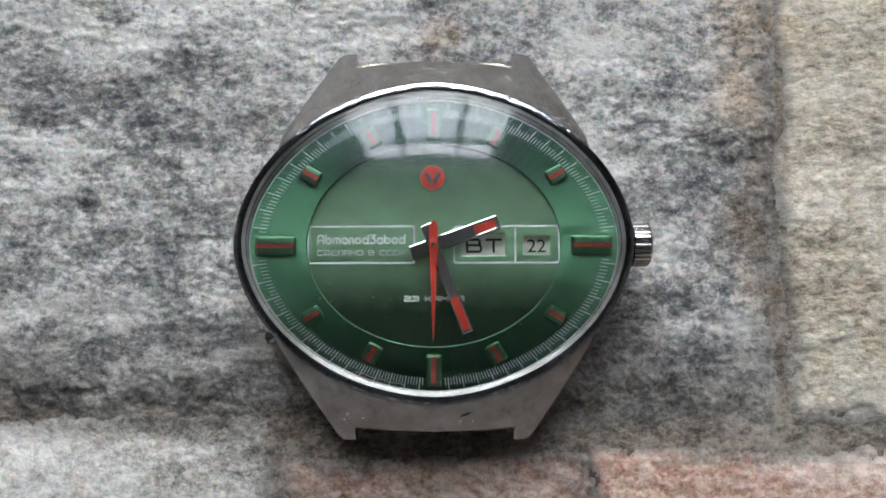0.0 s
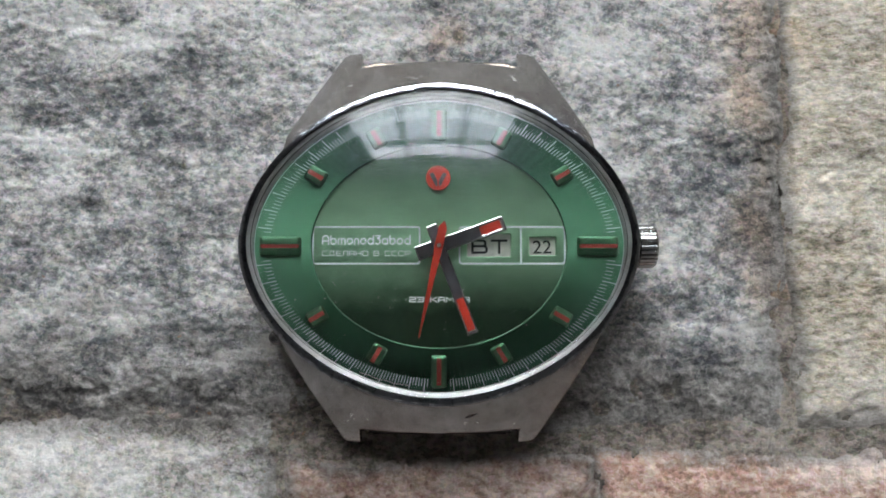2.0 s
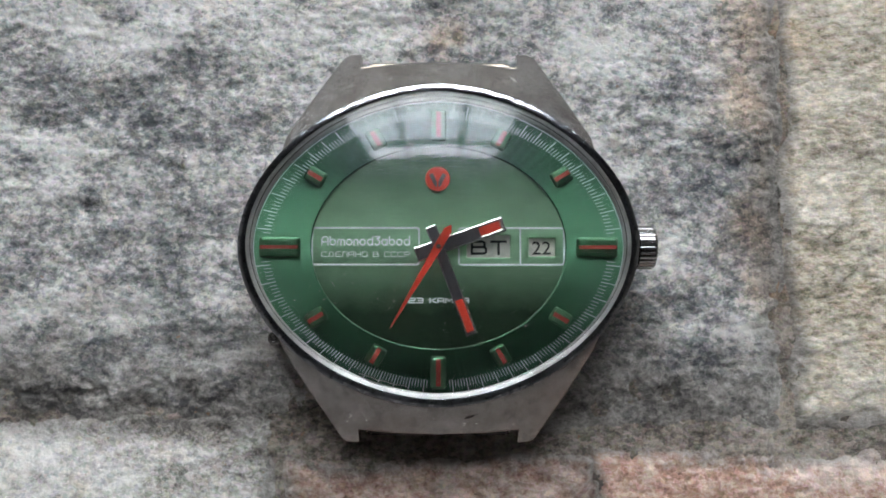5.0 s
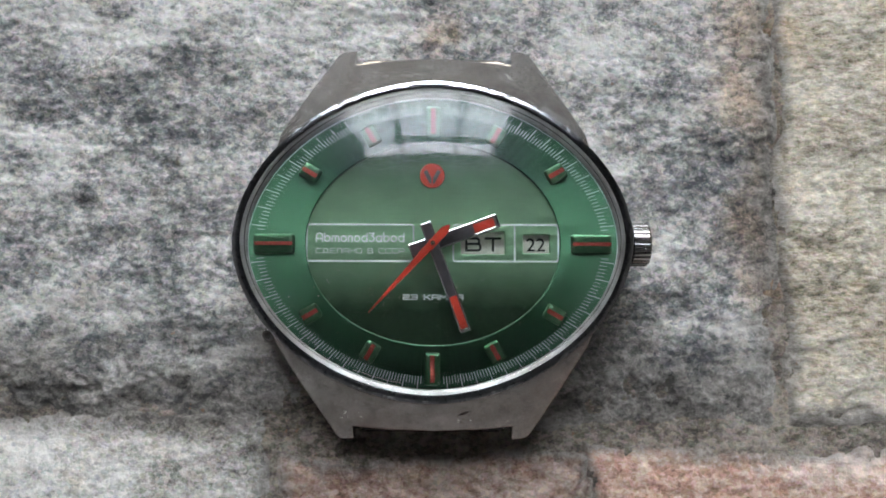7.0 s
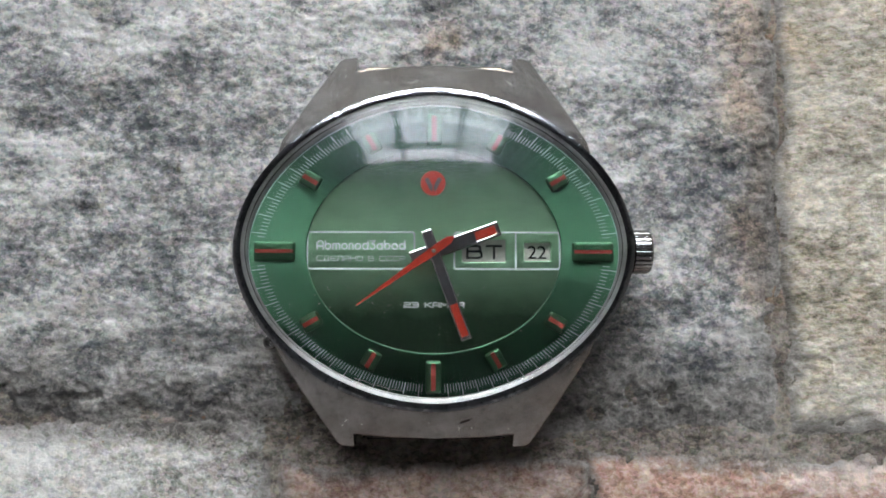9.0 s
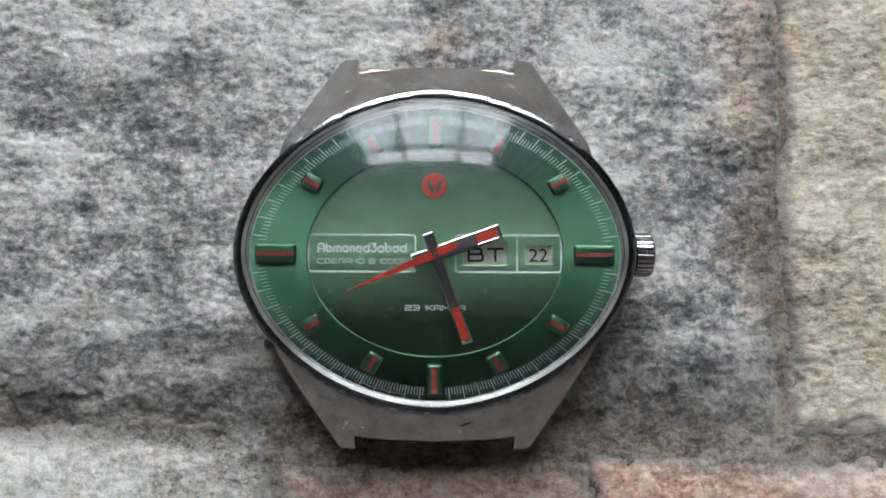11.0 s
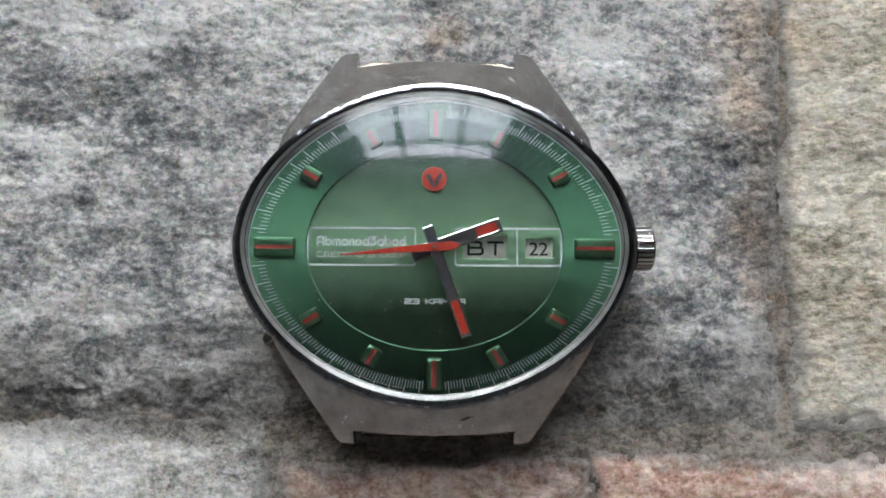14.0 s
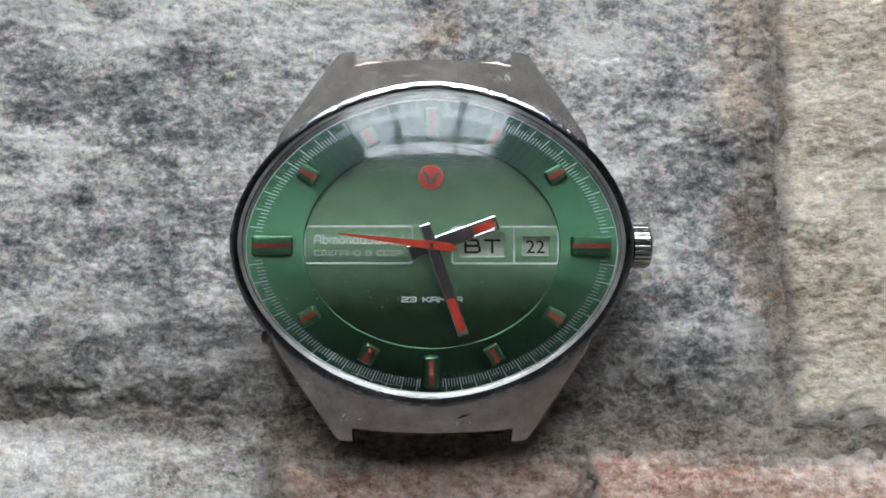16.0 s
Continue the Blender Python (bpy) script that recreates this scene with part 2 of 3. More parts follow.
def lettering(text, width, height, x, y, z, weight=0.0):
    """Raised print in the built-in font, its box of that width and height centred on (x, y), in millimetres."""
    curve = bpy.data.curves.new("print", "FONT")
    curve.body, curve.size, curve.extrude, curve.offset = text, 1.0, 0.0, weight
    ob = new("print", curve)
    bpy.context.view_layer.update()
    mesh = bpy.data.meshes.new_from_object(ob.evaluated_get(bpy.context.evaluated_depsgraph_get()))
    bpy.data.objects.remove(ob)
    bpy.data.curves.remove(curve)
    co = np.empty(len(mesh.vertices) * 3)
    mesh.vertices.foreach_get("co", co)
    co = co.reshape(-1, 3)
    lo, hi = co.min(0), co.max(0)
    co[:, 0] = ((co[:, 0] - (lo[0] + hi[0]) / 2) / (hi[0] - lo[0]) * width + x) * MM
    co[:, 1] = ((co[:, 1] - (lo[1] + hi[1]) / 2) / (hi[1] - lo[1]) * height + y) * MM
    co[:, 2] = z * MM
    mesh.vertices.foreach_set("co", co.ravel())
    bm = bmesh.new()
    bm.from_mesh(mesh)
    bpy.data.meshes.remove(mesh)
    return bm


def arc(cx, cy, rx, ry, a0, a1, n=12):
    return [(cx + rx * math.cos(radians(a0 + (a1 - a0) * i / n)), cy + ry * math.sin(radians(a0 + (a1 - a0) * i / n))) for i in range(n + 1)]


# single-line letters, one unit high: width, then the pen's strokes
BOWL = arc(0.31, 0.33, 0.31, 0.33, 0, 360, 24)
HUMP = arc(0.20, 0.46, 0.20, 0.20, 180, 0)
SCRIPT = {
    "A": (0.70, [[(0, 0)] + arc(0.35, 0.62, 0.35, 0.38, 180, 0) + [(0.70, 0)], [(0, 0.36), (0.70, 0.36)]]),
    "b": (0.62, [[(0, 1), (0, 0.33)], BOWL]), "d": (0.62, [[(0.62, 1), (0.62, 0)], BOWL]), "o": (0.62, [BOWL]),
    "a": (0.62, [[(0.62, 0.66), (0.62, 0)], BOWL]),
    "n": (0.44, [[(0, 0)] + arc(0.22, 0.44, 0.22, 0.22, 180, 0) + [(0.44, 0)]]),
    "m": (0.80, [[(0, 0)] + HUMP + [(0.40, 0)], [(x + 0.40, y) for x, y in HUMP] + [(0.80, 0)]]),
    "3": (0.56, [[(0.02, 1), (0.54, 1), (0.26, 0.62)] + arc(0.26, 0.31, 0.30, 0.31, 90, -140)]),
}
SQUARE = {
    "С": (0.8, [[(0.8, 1), (0.12, 1), (0, 0.88), (0, 0.12), (0.12, 0), (0.8, 0)]]),
    "Д": (0.9, [[(0.15, 0.1), (0.15, 0.88), (0.27, 1), (0.75, 1), (0.75, 0.1)], [(0, 0), (0, 0.1), (0.9, 0.1), (0.9, 0)]]),
    "Е": (0.75, [[(0.75, 1), (0.12, 1), (0, 0.88), (0, 0.12), (0.12, 0), (0.75, 0)], [(0, 0.5), (0.68, 0.5)]]),
    "Л": (0.8, [[(0, 0), (0.1, 0.1), (0.14, 0.88), (0.26, 1), (0.8, 1), (0.8, 0)]]),
    "А": (0.8, [[(0, 0), (0, 0.86), (0.14, 1), (0.66, 1), (0.8, 0.86), (0.8, 0)], [(0, 0.4), (0.8, 0.4)]]),
    "Н": (0.8, [[(0, 0), (0, 1)], [(0.8, 0), (0.8, 1)], [(0, 0.5), (0.8, 0.5)]]),
    "О": (0.8, [[(0.4, 0), (0.12, 0), (0, 0.12), (0, 0.88), (0.12, 1), (0.68, 1), (0.8, 0.88), (0.8, 0.12), (0.68, 0), (0.4, 0)]]),
    "В": (0.8, [[(0, 0.54), (0, 1), (0.62, 1), (0.72, 0.9), (0.72, 0.64), (0.62, 0.54), (0, 0.54), (0, 0), (0.68, 0), (0.8, 0.12), (0.8, 0.42), (0.68, 0.54)]]),
    "Р": (0.8, [[(0, 0), (0, 1), (0.68, 1), (0.8, 0.88), (0.8, 0.52), (0.68, 0.4), (0, 0.4)]]),
    "К": (0.78, [[(0, 0), (0, 1)], [(0.76, 1), (0.2, 0.5), (0.78, 0)], [(0, 0.5), (0.2, 0.5)]]),
    "М": (0.92, [[(0, 0), (0, 1), (0.46, 0.35), (0.92, 1), (0.92, 0)]]),
    "Я": (0.8, [[(0.8, 0), (0.8, 1), (0.12, 1), (0, 0.88), (0, 0.57), (0.12, 0.45), (0.8, 0.45)], [(0.35, 0.45), (0, 0)]]),
    "Т": (0.8, [[(0, 1), (0.8, 1)], [(0.4, 1), (0.4, 0)]]),
    "2": (0.8, [[(0, 1), (0.68, 1), (0.8, 0.88), (0.8, 0.62), (0.68, 0.5), (0.12, 0.5), (0, 0.38), (0, 0), (0.8, 0)]]),
    "3": (0.8, [[(0, 1), (0.68, 1), (0.8, 0.88), (0.8, 0.12), (0.68, 0), (0, 0)], [(0.2, 0.5), (0.8, 0.5)]]),
    " ": (0.45, []),
}


def stroked(text, alphabet, width, height, x, y, z, pen):
    """Flat print drawn with a pen of one width; its box is centred on (x, y), in millimetres."""
    bm = bmesh.new()
    gap = 0.26
    total = sum(alphabet[ch][0] for ch in text) + gap * (len(text) - 1)
    sx, sy = (width - pen) / total, height - pen
    at, layer = 0.0, 0
    for ch in text:
        advance, strokes = alphabet[ch]
        for line in strokes:
            pts = [Vector((x - (width - pen) / 2 + (at + u) * sx, y + (v - 0.5) * sy)) for u, v in line]
            loop = (pts[0] - pts[-1]).length < 1e-6
            sides = []
            for i, p in enumerate(pts):
                a = (p - pts[i - 1]) if i else ((pts[0] - pts[-2]) if loop else pts[1] - p)
                b = (pts[i + 1] - p) if i + 1 < len(pts) else ((pts[1] - pts[0]) if loop else a)
                a, b = a.normalized(), b.normalized()
                mid = (a + b).normalized()
                wide = pen / 2 / max(0.5, mid.dot(b))
                if not loop and i in (0, len(pts) - 1):
                    p = p + mid * (pen / 2 if i else -pen / 2)
                off = Vector((-mid.y, mid.x)) * wide
                sides.append([bm.verts.new(((q.x) * MM, (q.y) * MM, (z + 0.002 * layer) * MM)) for q in (p + off, p - off)])
            for (a0, a1), (b0, b1) in zip(sides, sides[1:]):
                bm.faces.new((a0, a1, b1, b0))
            layer = (layer + 1) % 5
        at += advance + gap
    return bm


def oval(a, b, p=1.87, n=160, cy=0.0):
    pts = []
    for i in range(n):
        t = 2 * math.pi * i / n
        c, s = math.cos(t), math.sin(t)
        pts.append((a * math.copysign(abs(c) ** (2 / p), c), cy + b * math.copysign(abs(s) ** (2 / p), s)))
    return pts


def loft(rings, cap_end=False, cap_start=False, closed=False):
    """Quads between rings of equal count; each ring is a list of (x, y, z) in millimetres."""
    bm = bmesh.new()
    rows = [[bm.verts.new((x * MM, y * MM, z * MM)) for x, y, z in ring] for ring in rings]
    n = len(rows[0])
    pairs = list(zip(rows, rows[1:])) + ([(rows[-1], rows[0])] if closed else [])
    for r0, r1 in pairs:
        for i in range(n):
            bm.faces.new((r0[i], r0[(i + 1) % n], r1[(i + 1) % n], r1[i]))
    if cap_end:
        bm.faces.new(rows[-1])
    if cap_start:
        bm.faces.new(rows[0][::-1])
    return bm


def ring(a, b, z, p=1.87, n=160, cy=0.0):
    return [(x, y, z) for x, y in oval(a, b, p, n, cy)]


def rounded(w, h, r, x=0.0, y=0.0, turn=0.0, n=5):
    pts = []
    for cx, cy, a0 in ((w / 2 - r, h / 2 - r, 0), (r - w / 2, h / 2 - r, 90), (r - w / 2, r - h / 2, 180), (w / 2 - r, r - h / 2, 270)):
        for i in range(n):
            a = radians(a0 + 90 * i / (n - 1))
            pts.append((cx + r * math.cos(a), cy + r * math.sin(a)))
    c, s = math.cos(radians(turn)), math.sin(radians(turn))
    return [(x + px * c - py * s, y + px * s + py * c) for px, py in pts]


def box(x0, x1, y0, y1, z0, z1):
    """A box in metres."""
    bm = bmesh.new()
    bmesh.ops.create_cube(bm, size=1, matrix=Matrix.LocRotScale(((x0 + x1) / 2, (y0 + y1) / 2, (z0 + z1) / 2), None, (x1 - x0, y1 - y0, z1 - z0)))
    return bm


# ---- the room round the stones ----
X0, X1, Y0, Y1, TOP, BED = -1.3, 1.3, -1.4, 0.86, 2.1, -0.0035
WIN = (-0.52, 0.43, 0.36, 1.28)


def structure(name, bm, material, label, category, parent=None):
    return tagged(part(name, bm, material, parent), label, category, "", "structure")


def wall_with_opening(name, y0, y1, hole, label):
    a, b, c, d = hole
    bm = bmesh.new()
    for x0, x1, z0, z1 in ((X0, a, BED, TOP), (b, X1, BED, TOP), (a, b, BED, c), (a, b, d, TOP)):
        bmesh.ops.create_cube(bm, size=1, matrix=Matrix.LocRotScale(((x0 + x1) / 2, (y0 + y1) / 2, (z0 + z1) / 2), None, (x1 - x0, y1 - y0, z1 - z0)))
    return structure(name, bm, WALL_PAINT, label, "wall")


def build_room():
    structure("floor", box(X0, X1, Y0, Y1, BED - 0.05, BED), MORTAR, "rough grey mortar bed under the stones", "floor")
    # unseen ceiling kept dark to stand in for what blocks light above the watch
    structure("ceiling", box(X0 - 0.15, X1 + 0.15, Y0 - 0.15, Y1 + 0.15, TOP, TOP + 0.12), CEILING_PAINT, "plain unseen ceiling, dark in place of the things overhead", "ceiling")
    structure("wall_east", box(X1, X1 + 0.15, Y0, Y1, BED, TOP), SIDE_PAINT, "plain painted wall", "wall")
    structure("wall_west", box(X0 - 0.15, X0, Y0, Y1, BED, TOP), SIDE_PAINT, "plain painted wall", "wall")
    wall_with_opening("wall_north", Y1, Y1 + 0.15, WIN, "plain painted wall with a window opening")
    # unseen: dark upper wall for the bezel's reflection
    structure("wall_south", box(X0, X1, Y0 - 0.15, Y0, 0.85, TOP), WALL_PAINT, "plain unseen wall, dark above an added pale bounce strip", "wall")
    # pale strip added below it to bounce light onto the lower lugs
    structure("bounce_strip", box(X0, X1, Y0 - 0.15, Y0 + 0.01, BED, 0.85), PALE_PAINT, "added unseen pale strip that bounces light onto the case", "wall")
    a, b, c, d = WIN
    window = tagged(new("window_1"), "three-light window with a dark frame and transom", "window", "", "structure")
    y = Y1 + 0.05
    for x, half in ((a + 0.02, 0.022), (-0.222, 0.015), (0.145, 0.015), (b - 0.02, 0.022)):
        part("mullion", box(x - half, x + half, y, y + 0.05, c, d), FRAME_PAINT, window)
    for z in (c + 0.02, 0.97, d - 0.02):
        part("transom", box(a + 0.042, b - 0.042, y + 0.004, y + 0.046, z - 0.018, z + 0.018), FRAME_PAINT, window)
    structure("backdrop", box(-6, 6, 3.2, 3.22, -1, 10), SKY_GLOW, "pale overcast sky beyond the window", "sky")


build_room()


# ---- the watch ----
CY, LOW = 0.40, -1.95
RIM_A, RIM_B, RIM_P, RIM_TURN = 21.12, 17.08, 1.86, 0.7
CASE_TOP, DIAL_Z, CENTRE_Z = 5.4, 6.2, 5.85


def case_body(watch):
    right = [(8.95, 20.7), (8.95, 22.95), (10.2, 23.0), (11.0, 22.6), (16.7, 12.2), (17.0, 10.4)] + [p for p in oval(20.4, 16.4, 1.87, 160, CY)[40::-1] + oval(20.4, 16.4, 1.87, 160, CY)[:119:-1] if -8.0 < p[1] < 9.0] + [
             (17.1, -9.4), (16.6, -10.7), (10.7, -20.75), (10.2, -21.15), (8.75, -21.15), (8.75, -19.6)]
    bottom = [(x, -19.6 - 0.35 * (1 - (x / 8.75) ** 2)) for x in (6, 4, 2, 0, -2, -4, -6)]
    left = [(-x, y) for x, y in reversed(right)]
    top = [(x, 20.7 + 0.65 * (1 - (x / 8.95) ** 2)) for x in (-6, -4, -2, 0, 2, 4, 6)]
    bm = plate([(right + bottom + left + top)[::-1], oval(19.5, 15.5, 1.87, 160, CY)], LOW, CASE_TOP, 0.12)
    for i in range(-22, 23):
        bmesh.ops.bisect_plane(bm, geom=bm.verts[:] + bm.edges[:] + bm.faces[:], plane_co=(0, i * MM, 0), plane_no=(0, 1, 0))
        bmesh.ops.bisect_plane(bm, geom=bm.verts[:] + bm.edges[:] + bm.faces[:], plane_co=(i * 0.93 * MM, 0, 0), plane_no=(1, 0, 0))
    for v in bm.verts:
        rho = ((abs(v.co.x) / MM / 21.0) ** 1.87 + (abs(v.co.y / MM - CY) / 17.0) ** 1.87) ** (1 / 1.87)
        top = 5.0 - 0.72 * max(0.0, rho - 0.985) * 18.0
        h = (v.co.z / MM - LOW) / (CASE_TOP - LOW)
        v.co.z = (LOW + h * (top - LOW)) * MM
    part("case_back", plate([oval(16.5, 14.5, 2.0, 96)], -2.35, -1.0, 0.2), CASE_STEEL, watch, "plain steel back under the case")
    return part("case", bm, CASE_STEEL, watch, "satin steel case with sloping lugs and fine scratches", True)


def rim_ring(d, z, n=160, nicks=None):
    """The bezel's outline, d millimetres inside its outer edge, turned a little against the dial; nicks lower it here and there."""
    pts = ring(RIM_A - d, RIM_B - d, z, RIM_P, n, CY)
    c, s = math.cos(radians(RIM_TURN)), math.sin(radians(RIM_TURN))
    drop = nicks or [0.0] * n
    return [(x * c - (y - CY) * s, CY + x * s + (y - CY) * c, zz - k) for (x, y, zz), k in zip(pts, drop)]


def build_bezel(watch):
    n, rng = 560, random.Random(21)
    nicks = [0.0] * n
    for i in range(95):
        at, deep, wide = rng.randrange(n), rng.uniform(0.02, 0.11), rng.choice((1, 1, 1, 2, 3))
        for j in range(-wide, wide + 1):
            nicks[(at + j) % n] = max(nicks[(at + j) % n], deep * (1 - abs(j) / (wide + 1)))
    flank = [(0.2, 4.0), (0.0, 4.3), (0.0, 5.5), (0.03, 6.35), (0.15, 6.6), (1.02, 6.6), (2.2, 5.4), (2.2, 4.0)]
    lip = [(0.10, 6.5, 0), (0.11, 6.66, 0.4), (0.13, 6.74, 1), (0.17, 6.765, 1), (0.22, 6.782, 1), (0.30, 6.803, 0.8), (0.42, 6.833, 0.3), (0.48, 6.845, 0), (0.80, 6.862, 0),
           (0.88, 6.866, 0.2), (0.95, 6.85, 0.3), (1.01, 6.80, 0), (1.04, 6.70, 0), (1.04, 6.3, 0), (0.8, 6.3, 0)]
    rings = [rim_ring(d, z, n, [k * share for k in nicks]) for d, z, share in lip]
    bezel = part("bezel", loft(rings, closed=True), CHROME, watch, "worn polished chrome bezel with nicked edges", True)
    # the side is coloured near black for the dark surroundings it would mirror
    part("flank", loft([rim_ring(d, z) for d, z in flank], closed=True), SHADE_STEEL, bezel, "steel side of the bezel, dark reflections put into its colour", True)


def build_rehaut(watch):
    profile = [(1.06, 6.75), (1.2, 6.73), (1.60, 6.42), (1.74, 6.25), (1.80, 6.0), (1.06, 6.0)]
    return part("rehaut", loft([ring(RIM_A - d, RIM_B - d, z, RIM_P, cy=CY * 0.8) for d, z in profile], closed=True), REHAUT, watch, "brushed inner ring round the dial", True)


DOME_H = 3.4


def build_crystal(watch):
    def shell(a, b, z0, shoulder, h, steps):
        rings = [ring(a, b, z0, cy=CY), ring(a, b, z0 + shoulder * 0.6, cy=CY), ring(a - 0.1, b - 0.1, z0 + shoulder * 0.9, cy=CY)]
        for i in range(steps):
            r = 1 - (i / steps)
            rings.append(ring((a - 0.3) * r, (b - 0.3) * r, z0 + shoulder + h * (1 - r * r), 1.87 + 0.13 * (1 - r), cy=CY))
        return rings
    outer = shell(20.05, 16.01, 6.75, 0.75, DOME_H, 22)
    inner = shell(19.55, 15.5, 6.9, 0.2, DOME_H - 0.2, 22)
    bm = bmesh.new()
    n = len(outer[0])
    made = []
    for rings, top in ((outer, 7.5 + DOME_H), (inner, 7.1 + DOME_H - 0.2)):
        rows = [[bm.verts.new((x * MM, y * MM, z * MM)) for x, y, z in r] for r in rings]
        for r0, r1 in zip(rows, rows[1:]):
            for i in range(n):
                bm.faces.new((r0[i], r0[(i + 1) % n], r1[(i + 1) % n], r1[i]))
        tip = bm.verts.new((0, CY * MM, top * MM))
        for i in range(n):
            bm.faces.new((rows[-1][i], rows[-1][(i + 1) % n], tip))
        made.append(rows)
    for i in range(n):
        bm.faces.new((made[0][0][i], made[1][0][i], made[1][0][(i + 1) % n], made[0][0][(i + 1) % n]))
    ob = part("crystal", bm, CRYSTAL, watch, "domed clear acrylic crystal", True)
    ob.visible_shadow = False
    return ob


def build_crown(watch):
    n, teeth = 448, 28
    turns = [2 * math.pi * i / n for i in range(n)]
    groove = [2 * max(0.0, math.cos(teeth * a)) ** 3 for a in turns]
    rings = []
    for x, r, depth in ((19.0, 1.1, 0), (21.3, 1.1, 0), (21.35, 2.1, 0.03), (21.5, 2.38, 0.15), (23.1, 2.38, 0.15), (23.38, 2.2, 0.08), (23.5, 1.5, 0), (23.55, 0.6, 0)):
        rings.append([(x, (r - depth * g) * math.cos(a) + 0.25, 3.0 + (r - depth * g) * math.sin(a)) for a, g in zip(turns, groove)])
    return part("crown", loft(rings, True, True), CROWN_STEEL, watch, "ribbed polished steel winding crown")


def build_spring_bars(watch):
    for y, x0 in ((21.2, 8.9), (-19.75, 8.7)):
        rings = []
        for x, r in ((-x0, 0.35), (-x0 + 0.8, 0.35), (-x0 + 0.8, 0.6), (-x0 + 1.3, 0.6), (-x0 + 1.3, 0.75), (x0 - 1.3, 0.75), (x0 - 1.3, 0.6), (x0 - 0.8, 0.6), (x0 - 0.8, 0.35), (x0, 0.35)):
            rings.append([(x, y + r * math.cos(2 * math.pi * i / 14), -0.7 + r * math.sin(2 * math.pi * i / 14)) for i in range(14)])
        # the lower bar is coloured dark for the shade in its notch
        part("spring_bar", loft(rings, True, True), SPRING if y > 0 else SHADE_STEEL, watch, "thin brassy spring bar between the lugs" if y > 0 else "spring bar between the lugs, its shade put into the colour")


def radius(a, b, turn, p=1.87):
    """How far the oval lies from the centre, at an angle clockwise from twelve."""
    s, c = abs(math.sin(radians(turn))), abs(math.cos(radians(turn)))
    return ((s / a) ** p + (c / b) ** p) ** (-1 / p)


def stroke(bm, x0, y0, x1, y1, width, z):
    d = Vector((x1 - x0, y1 - y0)).normalized() * (width / 2)
    bm.faces.new([bm.verts.new((x * MM, y * MM, z * MM)) for x, y in ((x0 - d.y, y0 + d.x), (x0 + d.y, y0 - d.x), (x1 + d.y, y1 - d.x), (x1 - d.y, y1 + d.x))])


def build_dial(watch):
    hole = oval(13.35, 10.62, 2.0, cy=0.08)
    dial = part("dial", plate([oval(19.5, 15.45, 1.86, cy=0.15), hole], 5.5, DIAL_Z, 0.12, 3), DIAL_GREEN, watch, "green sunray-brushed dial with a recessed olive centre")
    day, date = rounded(4.6, 2.4, 0.15, 5.25, 0.16), rounded(2.8, 1.95, 0.12, 10.88, 0.06)
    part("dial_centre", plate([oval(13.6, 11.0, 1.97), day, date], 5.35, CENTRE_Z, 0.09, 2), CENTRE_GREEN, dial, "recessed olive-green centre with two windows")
    part("dial_back", plate([oval(13.3, 10.7, 1.97)], 4.75, 4.85), BLACK_PRINT, dial)
    part("track_ring", plate([oval(19.34, 15.36, 1.86, cy=0.15), oval(19.28, 15.30, 1.86, cy=0.15)], DIAL_Z + 0.01, DIAL_Z + 0.03), TICK_PRINT, dial, "thin pale ring round the minute track")
    minor = bmesh.new()
    for i in range(300):
        turn = i * 1.2
        if min(abs((turn + 45) % 90 - 45), 99) < (4.2 if round(turn / 90) % 2 == 0 else 3.8):
            continue
        s, c = math.sin(radians(turn)), math.cos(radians(turn))
        r0 = radius(17.75, 13.75, turn)
        if i % 5:
            stroke(minor, r0 * s, r0 * c, (r0 + 0.78) * s, (r0 + 0.78) * c, 0.065, DIAL_Z + 0.02)
        else:
            bm = bmesh.new()
            stroke(bm, r0 * s, r0 * c, (r0 + 1.45) * s, (r0 + 1.45) * c, 0.09, DIAL_Z + 0.022)
            part("minute_tick", bm, TICK_PRINT, dial)
    part("fine_ticks", minor, TICK_PRINT, dial, "fine fifth-second divisions")["kind"] = "stuff"
    z = CENTRE_Z + 0.012
    w = 0.19
    for x0, x1, r in ((-13.35, -1.95, 0.35), (2.05, 13.28, 0.35)):
        cx, cy, ww, hh = (x0 + x1) / 2, 0.15, x1 - x0, 4.05
        part("print_frame", plate([rounded(ww, hh, r, cx, cy), rounded(ww - 2 * w, hh - 2 * w, r - 0.1, cx, cy)], z, z + 0.02), SILVER_PRINT, dial, "pale printed frame line")
    part("print_frame", plate([rounded(w, 3.75, 0.02, 8.6, 0.15)], z, z + 0.02), SILVER_PRINT, dial)
    part("lettering", stroked("Abmonod3abod", SCRIPT, 9.35, 1.04, -7.65, 0.72, z + 0.01, 0.16), SILVER_PRINT, dial, "pale rounded maker's line")
    part("lettering", stroked("СДЕЛАНО В СССР", SQUARE, 9.3, 0.56, -7.65, -0.70, z + 0.01, 0.075), SILVER_PRINT, dial)
    part("lettering", stroked("23 КАМНЯ", SQUARE, 6.35, 0.58, 0.03, -5.54, z + 0.01, 0.13), SILVER_PRINT, dial)
    # the two discs under the windows
    day_disc = part("day_disc", plate([rounded(5.6, 3.6, 0.2, 5.18, 0.05)], 4.9, 5.2), WHITE_DISC, watch, "ivory day disc with black letters")
    z = 5.22
    for x, letter in ((4.28, "В"), (6.36, "Т")):
        part("lettering", stroked(letter, SQUARE, 1.74, 1.52, x, 0.06, z, 0.25), BLACK_PRINT, day_disc)
    date_disc = part("date_disc", plate([rounded(3.4, 2.5, 0.2, 10.95, -0.08)], 4.9, 5.2), WHITE_DISC, watch, "ivory date disc with black numerals")
